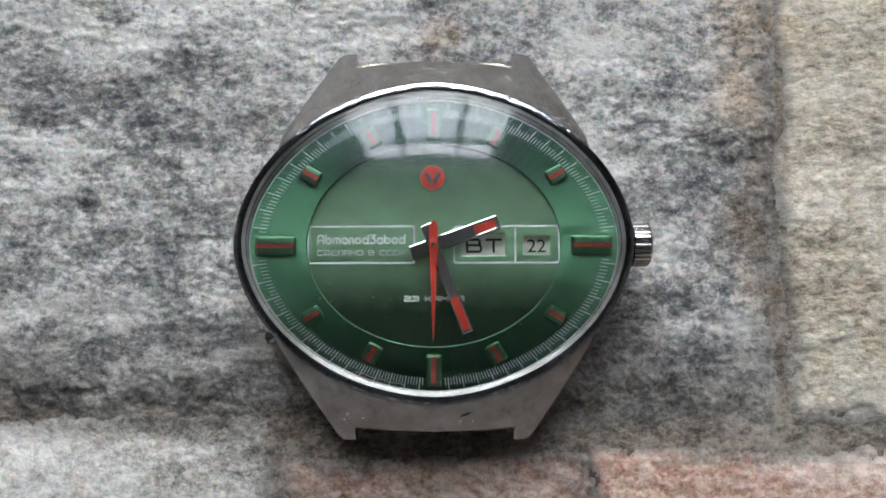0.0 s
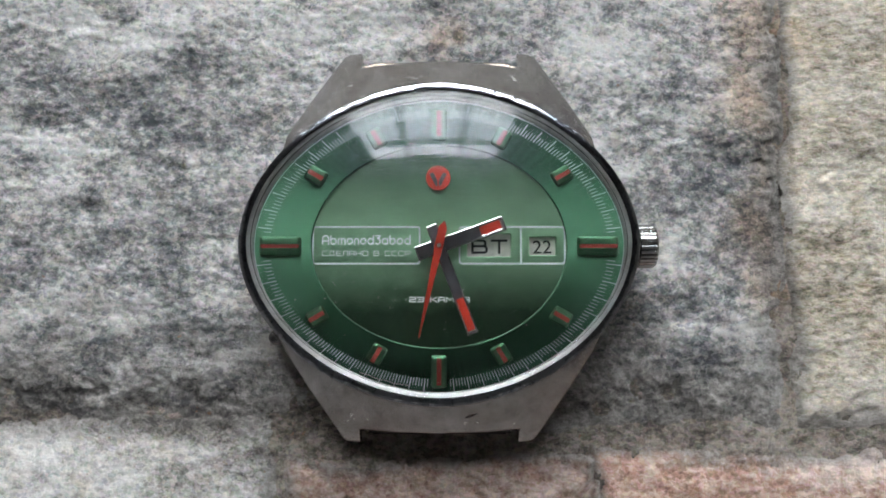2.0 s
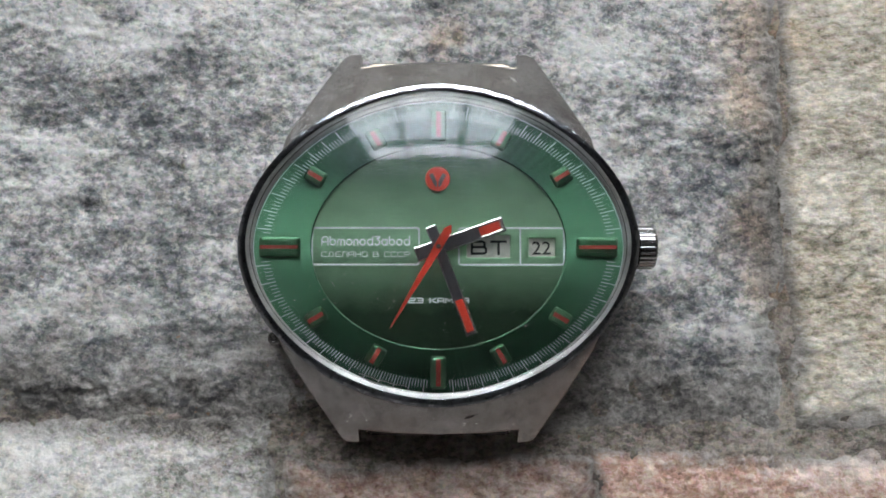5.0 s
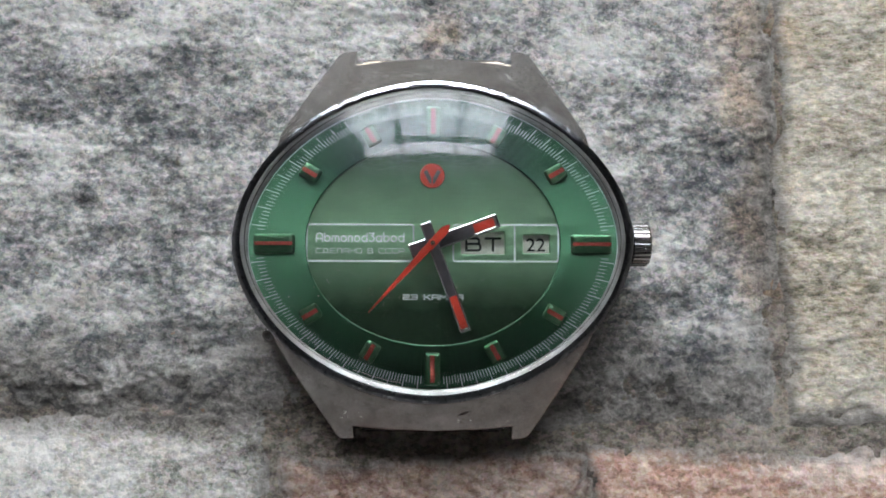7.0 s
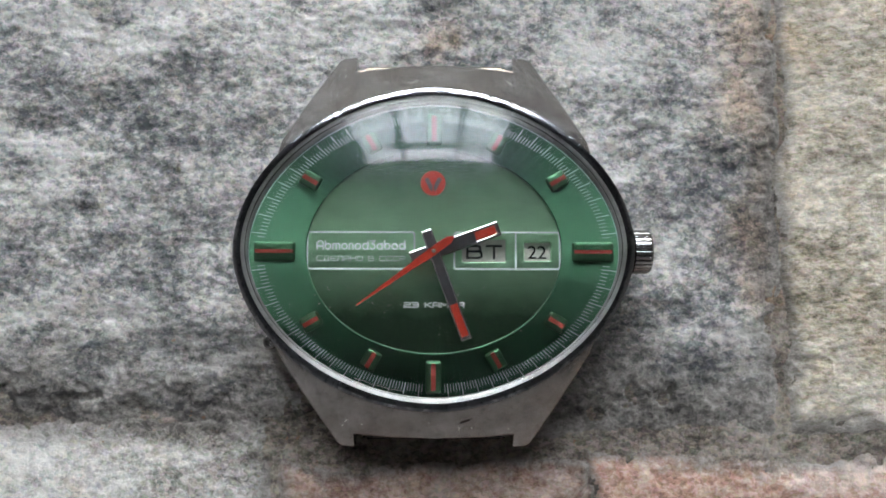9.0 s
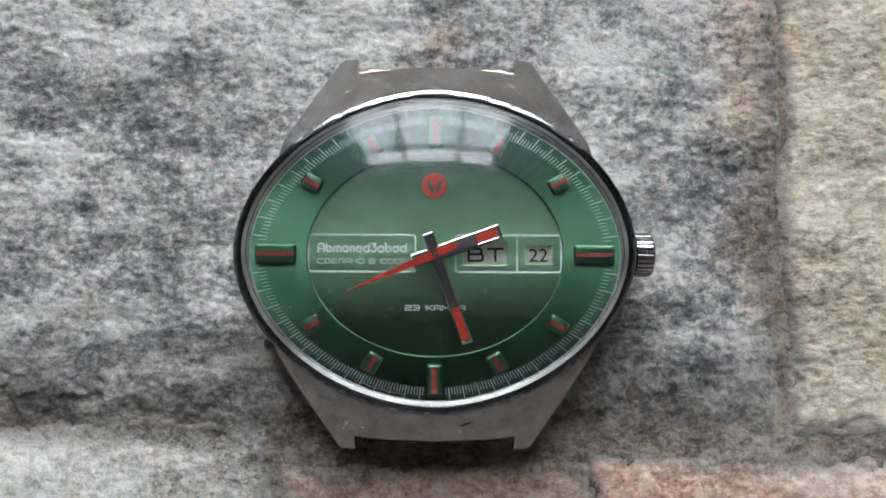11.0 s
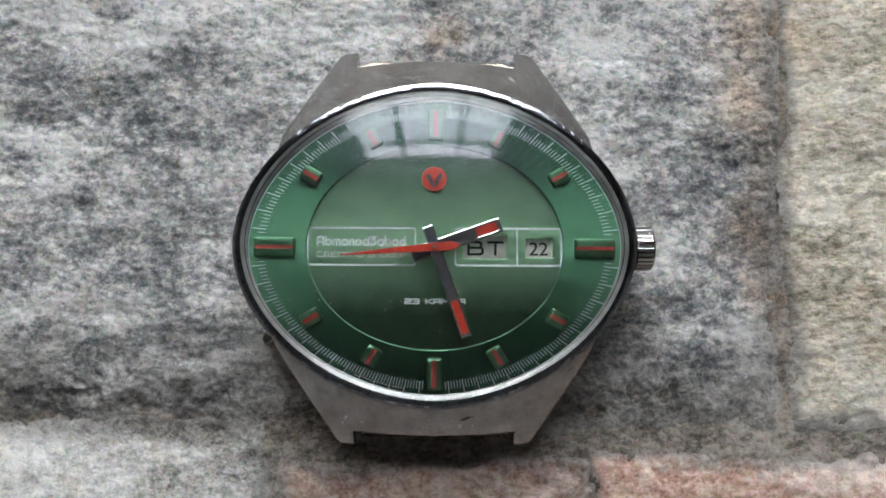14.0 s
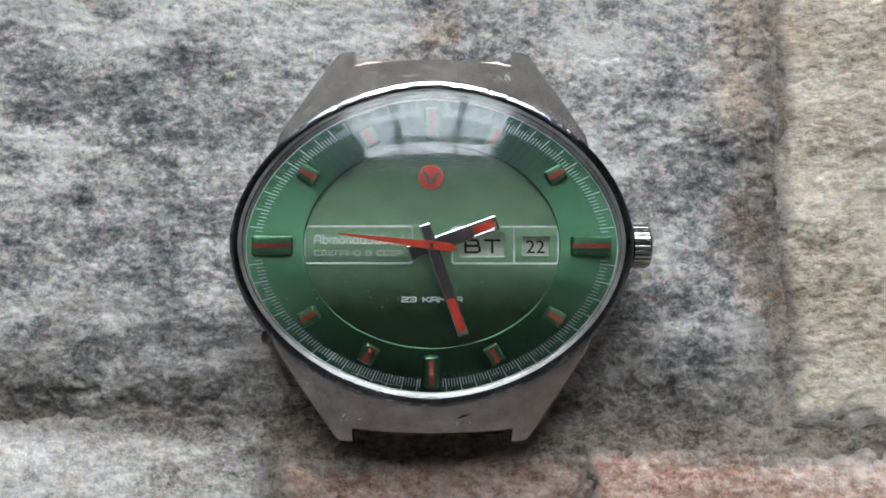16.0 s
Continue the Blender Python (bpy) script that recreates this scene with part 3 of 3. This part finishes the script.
    part("lettering", lettering("22", 1.95, 1.38, 10.90, 0.02, 5.25, weight=0.004), BLACK_PRINT, date_disc)


def barrel(w, l, turn, z0, side, crown, corner=0.30, n=10, m=13):
    """A bar with a rounded back: upright sides, a low arched top and rounded-off ends, in millimetres."""
    c, s = math.cos(radians(-turn)), math.sin(radians(-turn))
    rings = []
    for i in range(m):
        v = -l / 2 + l * (1 - math.cos(math.pi * i / (m - 1))) / 2
        near = max(0.0, 1 - (l / 2 - abs(v)) / corner)
        half = w / 2 - corner * (1 - math.sqrt(max(0.0, 1 - near * near)))
        up = side + crown * math.sqrt(max(0.0, 1 - near ** 2.5))
        pts = [(-half, z0)] + [(-half * math.cos(math.pi * j / n), z0 + side * 0.6 * (1 - near * near) + (up - side * 0.6) * math.sin(math.pi * j / n) ** 0.42) for j in range(n + 1)] + [(half, z0)]
        rings.append([(u * c - v * s, u * s + v * c, z) for u, z in pts])
    return loft(rings, True, True)


def build_markers(watch):
    for hour in range(12):
        turn = hour * 30
        if hour % 6 == 0:
            w, l, r, sw, sl = 1.6, 3.35, 12.95, 0.48, 2.75
        elif hour % 3 == 0:
            w, l, r, sw, sl = 2.1, 4.3, 16.6, 0.38, 4.0
        else:
            w, l, sw, sl = 1.65, 2.15, 0.48, 1.75
            r = {1: 13.2, 11: 13.2, 5: 12.95, 7: 12.95, 4: 14.65, 8: 14.65}.get(hour, 14.95)
        x, y = r * math.sin(radians(turn)), r * math.cos(radians(turn))
        marker = part("hour_marker", barrel(w, l, turn, DIAL_Z - 0.05, 0.34, 0.16), MARKER_GREEN, watch, "raised green rounded baton with a red stripe", True)
        marker.location = (x * MM, y * MM, 0)
        part("stripe", plate([rounded(sw, sl, 0.06, 0, 0, -turn)], DIAL_Z + 0.40, DIAL_Z + 0.465), DULL_RED, marker, "dull red painted stripe")


def build_emblem(watch):
    emblem = part("emblem", plate([oval(1.32, 1.32, 2.0, 48)], CENTRE_Z - 0.02, CENTRE_Z + 0.28, 0.08, 2), RED, watch, "round red applied emblem with a dark mark")
    emblem.location = (-0.1 * MM, 7.25 * MM, 0)
    z = CENTRE_Z + 0.28
    for s in (-1, 1):
        part("mark", plate([[(s * 0.06, -0.88), (s * 0.30, -0.80), (s * 0.92, 0.42), (s * 0.52, 0.62), (s * 0.06, -0.30)][::s]], z, z + 0.02), DARK_MARK, emblem)


def pointer(name, watch, z, length, tail, width, inlay0, inlay1, inset, label):
    """A flat bar pointer with bright bevelled edges and a red inlay; it points to +y."""
    bar = part(name, plate([rounded(width, length + tail, 0.10, 0, (length - tail) / 2)], z, z + 0.42, 0.13, 1), POLISHED, watch, label)
    part("top_face", plate([rounded(width - 0.3, length + tail - 0.35, 0.05, 0, (length - tail) / 2)], z + 0.40, z + 0.435), GREY_STEEL, bar, "dull grey brushed top")
    part("inlay", plate([rounded(width - inset, inlay1 - inlay0, 0.05, 0, (inlay0 + inlay1) / 2)], z + 0.43, z + 0.475, 0.01), RED, bar, "red enamel inlay")
    # polished lips of the inlay's recess: one along a side, one across the end
    x, y, low, high = (width - inset) / 2 + 0.02, inlay1 + 0.02, z + 0.42, z + 0.50
    part("inlay_lip", loft([[(x, v, low), (x + 0.13, v, low), (x + 0.13, v, high)] for v in (inlay0, inlay1)], True, True), POLISHED, bar, "thin bright lip")
    part("inlay_lip", loft([[(u, y, low), (u, y + 0.08, low), (u, y + 0.08, high)] for u in (-x + 0.04, x)], True, True), POLISHED, bar, "thin bright lip")
    return bar


def build_case_marks(watch):
    """Short bright scratches in the satin of the case, between the lugs."""
    rng = random.Random(12)
    bm = bmesh.new()
    for i in range(26):
        side = 1 if i % 3 else -1
        x = rng.uniform(-10, 10)
        y = rng.uniform(18.2, 20.2) if side > 0 else rng.uniform(-19.0, -17.6)
        rho = ((abs(x) / 21.0) ** 1.87 + (abs(y - CY) / 17.0) ** 1.87) ** (1 / 1.87)
        z = 5.0 - 0.72 * max(0.0, rho - 0.985) * 18.0 + 0.05
        turn, half = rng.uniform(-0.6, 0.6), rng.uniform(0.05, 0.30)
        stroke(bm, x - half * math.cos(turn), y - half * math.sin(turn), x + half * math.cos(turn), y + half * math.sin(turn), rng.uniform(0.04, 0.09), z)
    part("scratches", bm, WHITE_DISC, watch, "short pale scratches and specks on the case")["kind"] = "stuff"


def build_pointers(watch):
    hour = pointer("hour_pointer", watch, 6.45, 7.25, 2.5, 1.58, 4.55, 6.75, 0.72, "short grey steel pointer with a red end")
    minute = pointer("minute_pointer", watch, 6.98, 9.75, 2.3, 1.2, 5.85, 9.3, 0.42, "long grey steel pointer with a red end")
    outline = [(-0.06, 9.7), (0.06, 9.7), (0.44, 0.2), (0.44, -1.9), (0.1, -2.55), (-0.1, -2.55), (-0.44, -1.9), (-0.44, 0.2)]
    seconds = part("seconds_pointer", plate([outline[::-1]], 7.55, 7.72, 0.03), RED, watch, "slender tapered red pointer")
    part("pivot_cap", plate([oval(0.26, 0.26, 2.0, 24)], 7.70, 7.86, 0.05, 2), SPRING, seconds, "small brassy pivot")
    part("pivot_post", plate([oval(0.5, 0.5, 2.0, 24)], 5.4, 7.56), GREY_STEEL, watch)
    return hour, minute, seconds


def build_case_tab(watch):
    """The small steel lug of the opening tab that shows below the bezel."""
    rings = [[(x + r * math.cos(a), -9.7 + r * math.sin(a), z) for a in (2 * math.pi * i / 20 for i in range(20))] for x, r, z in
             ((-18.2, 0.75, -1.9), (-18.2, 0.85, 0.4), (-18.2, 0.7, 0.9), (-18.2, 0.35, 0.95), (-18.2, 0.3, 0.6))]
    part("case_tab", loft(rings, True, True), CASE_STEEL, watch, "small round steel stud at the case edge", True)


def build_dust(watch):
    rng = random.Random(8)
    bm = bmesh.new()
    for i in range(46):
        turn, far = rng.uniform(100, 260), rng.uniform(0.35, 0.98)
        r = radius(17.2, 13.4, turn) * far
        x, y, size = r * math.sin(radians(turn)), r * math.cos(radians(turn)), rng.uniform(0.03, 0.085)
        inside = (abs(x) / 13.2) ** 2 + (abs(y) / 10.6) ** 2 < 1
        z = (CENTRE_Z if inside else DIAL_Z) + 0.03
        bm.faces.new([bm.verts.new(((x + size * rng.uniform(0.6, 1.4) * math.cos(a)) * MM, (y + size * rng.uniform(0.6, 1.4) * math.sin(a)) * MM, z * MM)) for a in (0.2, 1.4, 2.6, 3.8, 5.1)])
    # a bent fibre by seven o'clock
    px, py = -8.2, -13.0
    for i in range(14):
        qx, qy = px + 0.36, py - 0.14 + 0.05 * math.sin(i * 1.3) + 0.006 * i
        stroke(bm, px, py, qx, qy, 0.05, DIAL_Z + 0.06)
        px, py = qx, qy
    part("dust", bm, WHITE_DISC, watch, "pale dust specks and a fibre on the dial")["kind"] = "stuff"


watch = tagged(new("wristwatch"), "oval steel wristwatch without strap, green dial, lying on rough stone", "wristwatch")
watch.matrix_basis = Matrix.Translation((0.015 * MM, -0.158 * MM, 2.16 * MM)) @ Matrix.Diagonal((0.975, 0.975, 0.975, 1))
case_body(watch)
build_bezel(watch)
build_rehaut(watch)
build_crystal(watch)
build_crown(watch)
build_spring_bars(watch)
build_dial(watch)
build_markers(watch)
build_emblem(watch)
build_case_tab(watch)
build_dust(watch)
build_case_marks(watch)
hour_pointer, minute_pointer, seconds_pointer = build_pointers(watch)

# ---- the stones ----
def lattice_noise(x, y, seed):
    """Smooth value noise from -1 to 1 on arrays."""
    xi, yi = np.floor(x).astype(np.int64), np.floor(y).astype(np.int64)
    fx, fy = x - xi, y - yi
    fx, fy = fx * fx * fx * (fx * (6 * fx - 15) + 10), fy * fy * fy * (fy * (6 * fy - 15) + 10)

    def at(i, j):
        h = (i * 374761393 + j * 668265263 + seed * 974634541) & 0xFFFFFFFF
        h = ((h ^ (h >> 13)) * 1274126177) & 0xFFFFFFFF
        return ((h ^ (h >> 16)) & 0xFFFF) / 32767.5 - 1

    a = at(xi, yi) * (1 - fx) + at(xi + 1, yi) * fx
    b = at(xi, yi + 1) * (1 - fx) + at(xi + 1, yi + 1) * fx
    return a * (1 - fy) + b * fy


def fractal(x, y, size, octaves, seed, rough=0.55):
    total, amp = np.zeros_like(x), 1.0
    for i in range(octaves):
        total += amp * lattice_noise(x / size + 7.3 * i, y / size - 3.1 * i, seed + i)
        amp, size = amp * rough, size * 0.5
    return total


# blotches in the stones, mineral but for dimmer light painted in at the lower right: centre x and y, half width
# (millimetres)
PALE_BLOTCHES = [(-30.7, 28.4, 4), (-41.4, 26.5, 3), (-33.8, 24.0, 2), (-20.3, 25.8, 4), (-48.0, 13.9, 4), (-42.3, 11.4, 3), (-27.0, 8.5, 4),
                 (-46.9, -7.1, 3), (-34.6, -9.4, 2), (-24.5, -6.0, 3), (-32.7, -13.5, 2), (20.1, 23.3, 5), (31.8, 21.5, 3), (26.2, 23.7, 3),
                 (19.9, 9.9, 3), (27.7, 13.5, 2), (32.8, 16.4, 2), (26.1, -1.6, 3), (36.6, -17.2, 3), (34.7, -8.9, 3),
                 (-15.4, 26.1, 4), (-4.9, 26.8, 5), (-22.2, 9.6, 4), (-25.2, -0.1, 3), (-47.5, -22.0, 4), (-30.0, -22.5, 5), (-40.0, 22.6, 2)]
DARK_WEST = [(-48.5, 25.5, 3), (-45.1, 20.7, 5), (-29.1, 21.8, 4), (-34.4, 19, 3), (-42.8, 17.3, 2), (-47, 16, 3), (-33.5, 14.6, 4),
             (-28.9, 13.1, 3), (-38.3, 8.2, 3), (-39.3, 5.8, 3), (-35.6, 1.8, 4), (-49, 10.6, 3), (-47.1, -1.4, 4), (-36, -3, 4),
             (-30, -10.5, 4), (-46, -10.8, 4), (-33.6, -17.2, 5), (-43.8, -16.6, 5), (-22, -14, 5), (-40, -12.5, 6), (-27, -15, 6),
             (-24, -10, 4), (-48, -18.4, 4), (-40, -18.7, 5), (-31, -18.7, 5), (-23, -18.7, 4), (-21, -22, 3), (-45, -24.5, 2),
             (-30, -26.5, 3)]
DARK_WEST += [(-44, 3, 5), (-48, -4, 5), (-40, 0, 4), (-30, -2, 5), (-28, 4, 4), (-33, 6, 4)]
# the wide ones below y = 0 also paint in weaker light beside the watch
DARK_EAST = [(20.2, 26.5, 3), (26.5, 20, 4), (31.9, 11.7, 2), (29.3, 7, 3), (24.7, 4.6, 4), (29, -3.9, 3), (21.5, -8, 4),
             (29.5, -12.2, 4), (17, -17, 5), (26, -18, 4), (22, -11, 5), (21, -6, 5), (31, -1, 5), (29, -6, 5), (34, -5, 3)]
EARTH_BLOTCHES = [(-0.4, 24.6, 1.5), (1.6, 24.9, 0.9), (-30.6, 9.0, 0.5), (36.5, 26.0, 4), (36.5, 17.0, 4), (37.0, 9.0, 3), (36.5, 2.0, 3), (37.0, -4.0, 2)]


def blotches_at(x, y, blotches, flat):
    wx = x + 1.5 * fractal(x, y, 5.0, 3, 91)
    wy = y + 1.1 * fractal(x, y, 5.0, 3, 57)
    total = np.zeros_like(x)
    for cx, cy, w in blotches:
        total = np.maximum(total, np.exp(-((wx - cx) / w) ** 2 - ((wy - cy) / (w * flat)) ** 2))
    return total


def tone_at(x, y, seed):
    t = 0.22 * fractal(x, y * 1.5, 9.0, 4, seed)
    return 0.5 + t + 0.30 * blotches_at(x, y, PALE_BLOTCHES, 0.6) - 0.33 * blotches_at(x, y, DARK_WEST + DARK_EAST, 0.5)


def stone(x0, x1, y0, y1, step, material, parent, seed, streak=0.0, lift=0.0, relief=1.0, name="stone", bottom=1.0, depth=0.85, edge_reach=4.6, slope=2.2):
    """One rough stone: a worn block whose top is broken relief and whose edges fall to the joint."""
    nx, ny = max(4, int((x1 - x0) / step)), max(4, int((y1 - y0) / step))
    x, y = np.meshgrid(np.linspace(x0, x1, nx + 1), np.linspace(y0, y1, ny + 1))
    c, s = math.cos(radians(streak)), math.sin(radians(streak))
    u, v = x * c + y * s, (-x * s + y * c) * 1.7
    h = 0.30 * fractal(u, v, 14.0, 2, seed) + 0.22 * fractal(u, v, 4.0, 3, seed + 5) + 0.13 * np.abs(fractal(u, v, 1.6, 3, seed + 9))
    wob = 0.8 * fractal(x, y, 2.0, 4, seed + 20, 0.7)
    ex, ey = x + 0.9 * fractal(x, y, 9.0, 4, seed + 31), y + 0.9 * fractal(x, y, 9.0, 4, seed + 47)
    edge = np.minimum(np.minimum(ex - x0, x1 - ex), np.minimum((ey - y0) * bottom, y1 - ey)) - 0.5
    fall = np.clip((edge + wob * np.clip(edge, 0, 1.2)) / slope, 0, 1)
    top = np.clip(h * relief - 0.40, -0.62 if name == "mortar" else -0.50, 0.25) + lift
    z = top * fall - depth * (1 - fall) ** 1.5
    n = (nx + 1) * (ny + 1)
    co = np.stack([x.ravel(), y.ravel(), z.ravel()], 1) * MM
    # the rim, down in the mortar
    i = np.arange(n).reshape(ny + 1, nx + 1)
    faces = np.stack([i[:-1, :-1].ravel(), i[:-1, 1:].ravel(), i[1:, 1:].ravel(), i[1:, :-1].ravel()], 1)
    loop = np.concatenate([i[0, :], i[1:, -1], i[-1, -2::-1], i[-2:0:-1, 0]])
    low = co[loop].copy()
    low[:, 2] = -6 * MM
    k = np.arange(len(loop))
    skirt = np.stack([loop, n + k, n + (k + 1) % len(loop), np.roll(loop, -1)], 1)
    mesh = bpy.data.meshes.new("stone")
    mesh.from_pydata(np.concatenate([co, low]).tolist(), [], np.concatenate([faces, skirt]).tolist() + [(n + k[::-1]).tolist()])
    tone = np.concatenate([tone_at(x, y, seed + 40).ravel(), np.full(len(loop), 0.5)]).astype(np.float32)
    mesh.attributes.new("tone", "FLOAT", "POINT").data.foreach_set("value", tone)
    earth = np.concatenate([0.95 * blotches_at(x, y, EARTH_BLOTCHES, 1.6).ravel(), np.zeros(len(loop))]).astype(np.float32)
    mesh.attributes.new("earth", "FLOAT", "POINT").data.foreach_set("value", earth)
    # weight of the mortar tone, highest at the edges
    near = np.clip(1.15 - edge / edge_reach + 0.16 * fractal(x, y, 3.0, 3, seed + 61), 0, 1) if name == "stone" else np.zeros_like(x)
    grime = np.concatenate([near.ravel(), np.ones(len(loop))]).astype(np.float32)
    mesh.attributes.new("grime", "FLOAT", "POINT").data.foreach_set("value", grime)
    return mesh_object(name, mesh, material, parent, "", True)


def build_stones():
    paving = tagged(new("paving"), "rough natural stones and worn bricks in brown mortar", "paving", "", "structure")
    F, C = 0.22, 1.6
    stone(-150, 150, -110, 110, 0.7, MORTAR, paving, 301, 0, -0.36, 0.30, "mortar")
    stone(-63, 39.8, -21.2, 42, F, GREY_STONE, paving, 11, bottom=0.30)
    stone(38.8, 87, -20.2, 42, 0.3, TAN_STONE, paving, 23, 25, 0.08, 1.3, edge_reach=2.4, slope=2.8, bottom=0.75)
    stone(-81, -17.0, -48.5, -17.2, 0.3, PALE_STONE, paving, 37, 0, -0.06, 0.6, edge_reach=3.6)
    stone(-18.0, 18.2, -48.5, -22.2, 0.3, ROSE_BRICK, paving, 53, 0, -0.05, edge_reach=2.4)
    stone(16.2, 77, -48.5, -21.4, 0.3, PINK_BRICK, paving, 71, 0, 0.10, edge_reach=2.2)
    kinds = (GREY_STONE, PALE_STONE, TAN_STONE, PINK_BRICK, ROSE_BRICK)
    rng = random.Random(4)
    for y0, y1, spans in ((-18.6, 42, ((-150, -63.5), (87.5, 150))), (-48, -20, ((-150, -81.5), (77.5, 150))),
                          (43.5, 75, None), (76.5, 110, None), (-80, -49.5, None), (-110, -81.5, None)):
        if spans is None:
            cuts = [-150]
            while cuts[-1] < 110:
                cuts.append(cuts[-1] + rng.uniform(45, 80))
            cuts[-1] = 150
            spans = [(a, b - 1.4) for a, b in zip(cuts, cuts[1:])]
        for a, b in spans:
            stone(a, b, y0, y1, C, rng.choice(kinds), paving, rng.randrange(100, 900))


build_stones()

# ---- what moves ----
def motions():
    steps = [i * 0.5 for i in range(33)]
    walk(hour_pointer, [(t, pose(0, 0, 0, 0, 0, -(HOUR_AT + t / 120))) for t in steps])
    walk(minute_pointer, [(t, pose(0, 0, 0, 0, 0, -(MINUTE_AT + t * 0.1))) for t in steps])
    walk(seconds_pointer, [(t, pose(0, 0, 0, 0, 0, -(SECOND_AT + t * 6.05))) for t in steps])


HOUR_AT, MINUTE_AT, SECOND_AT = 70.2, 158.7, 180.2
motions()
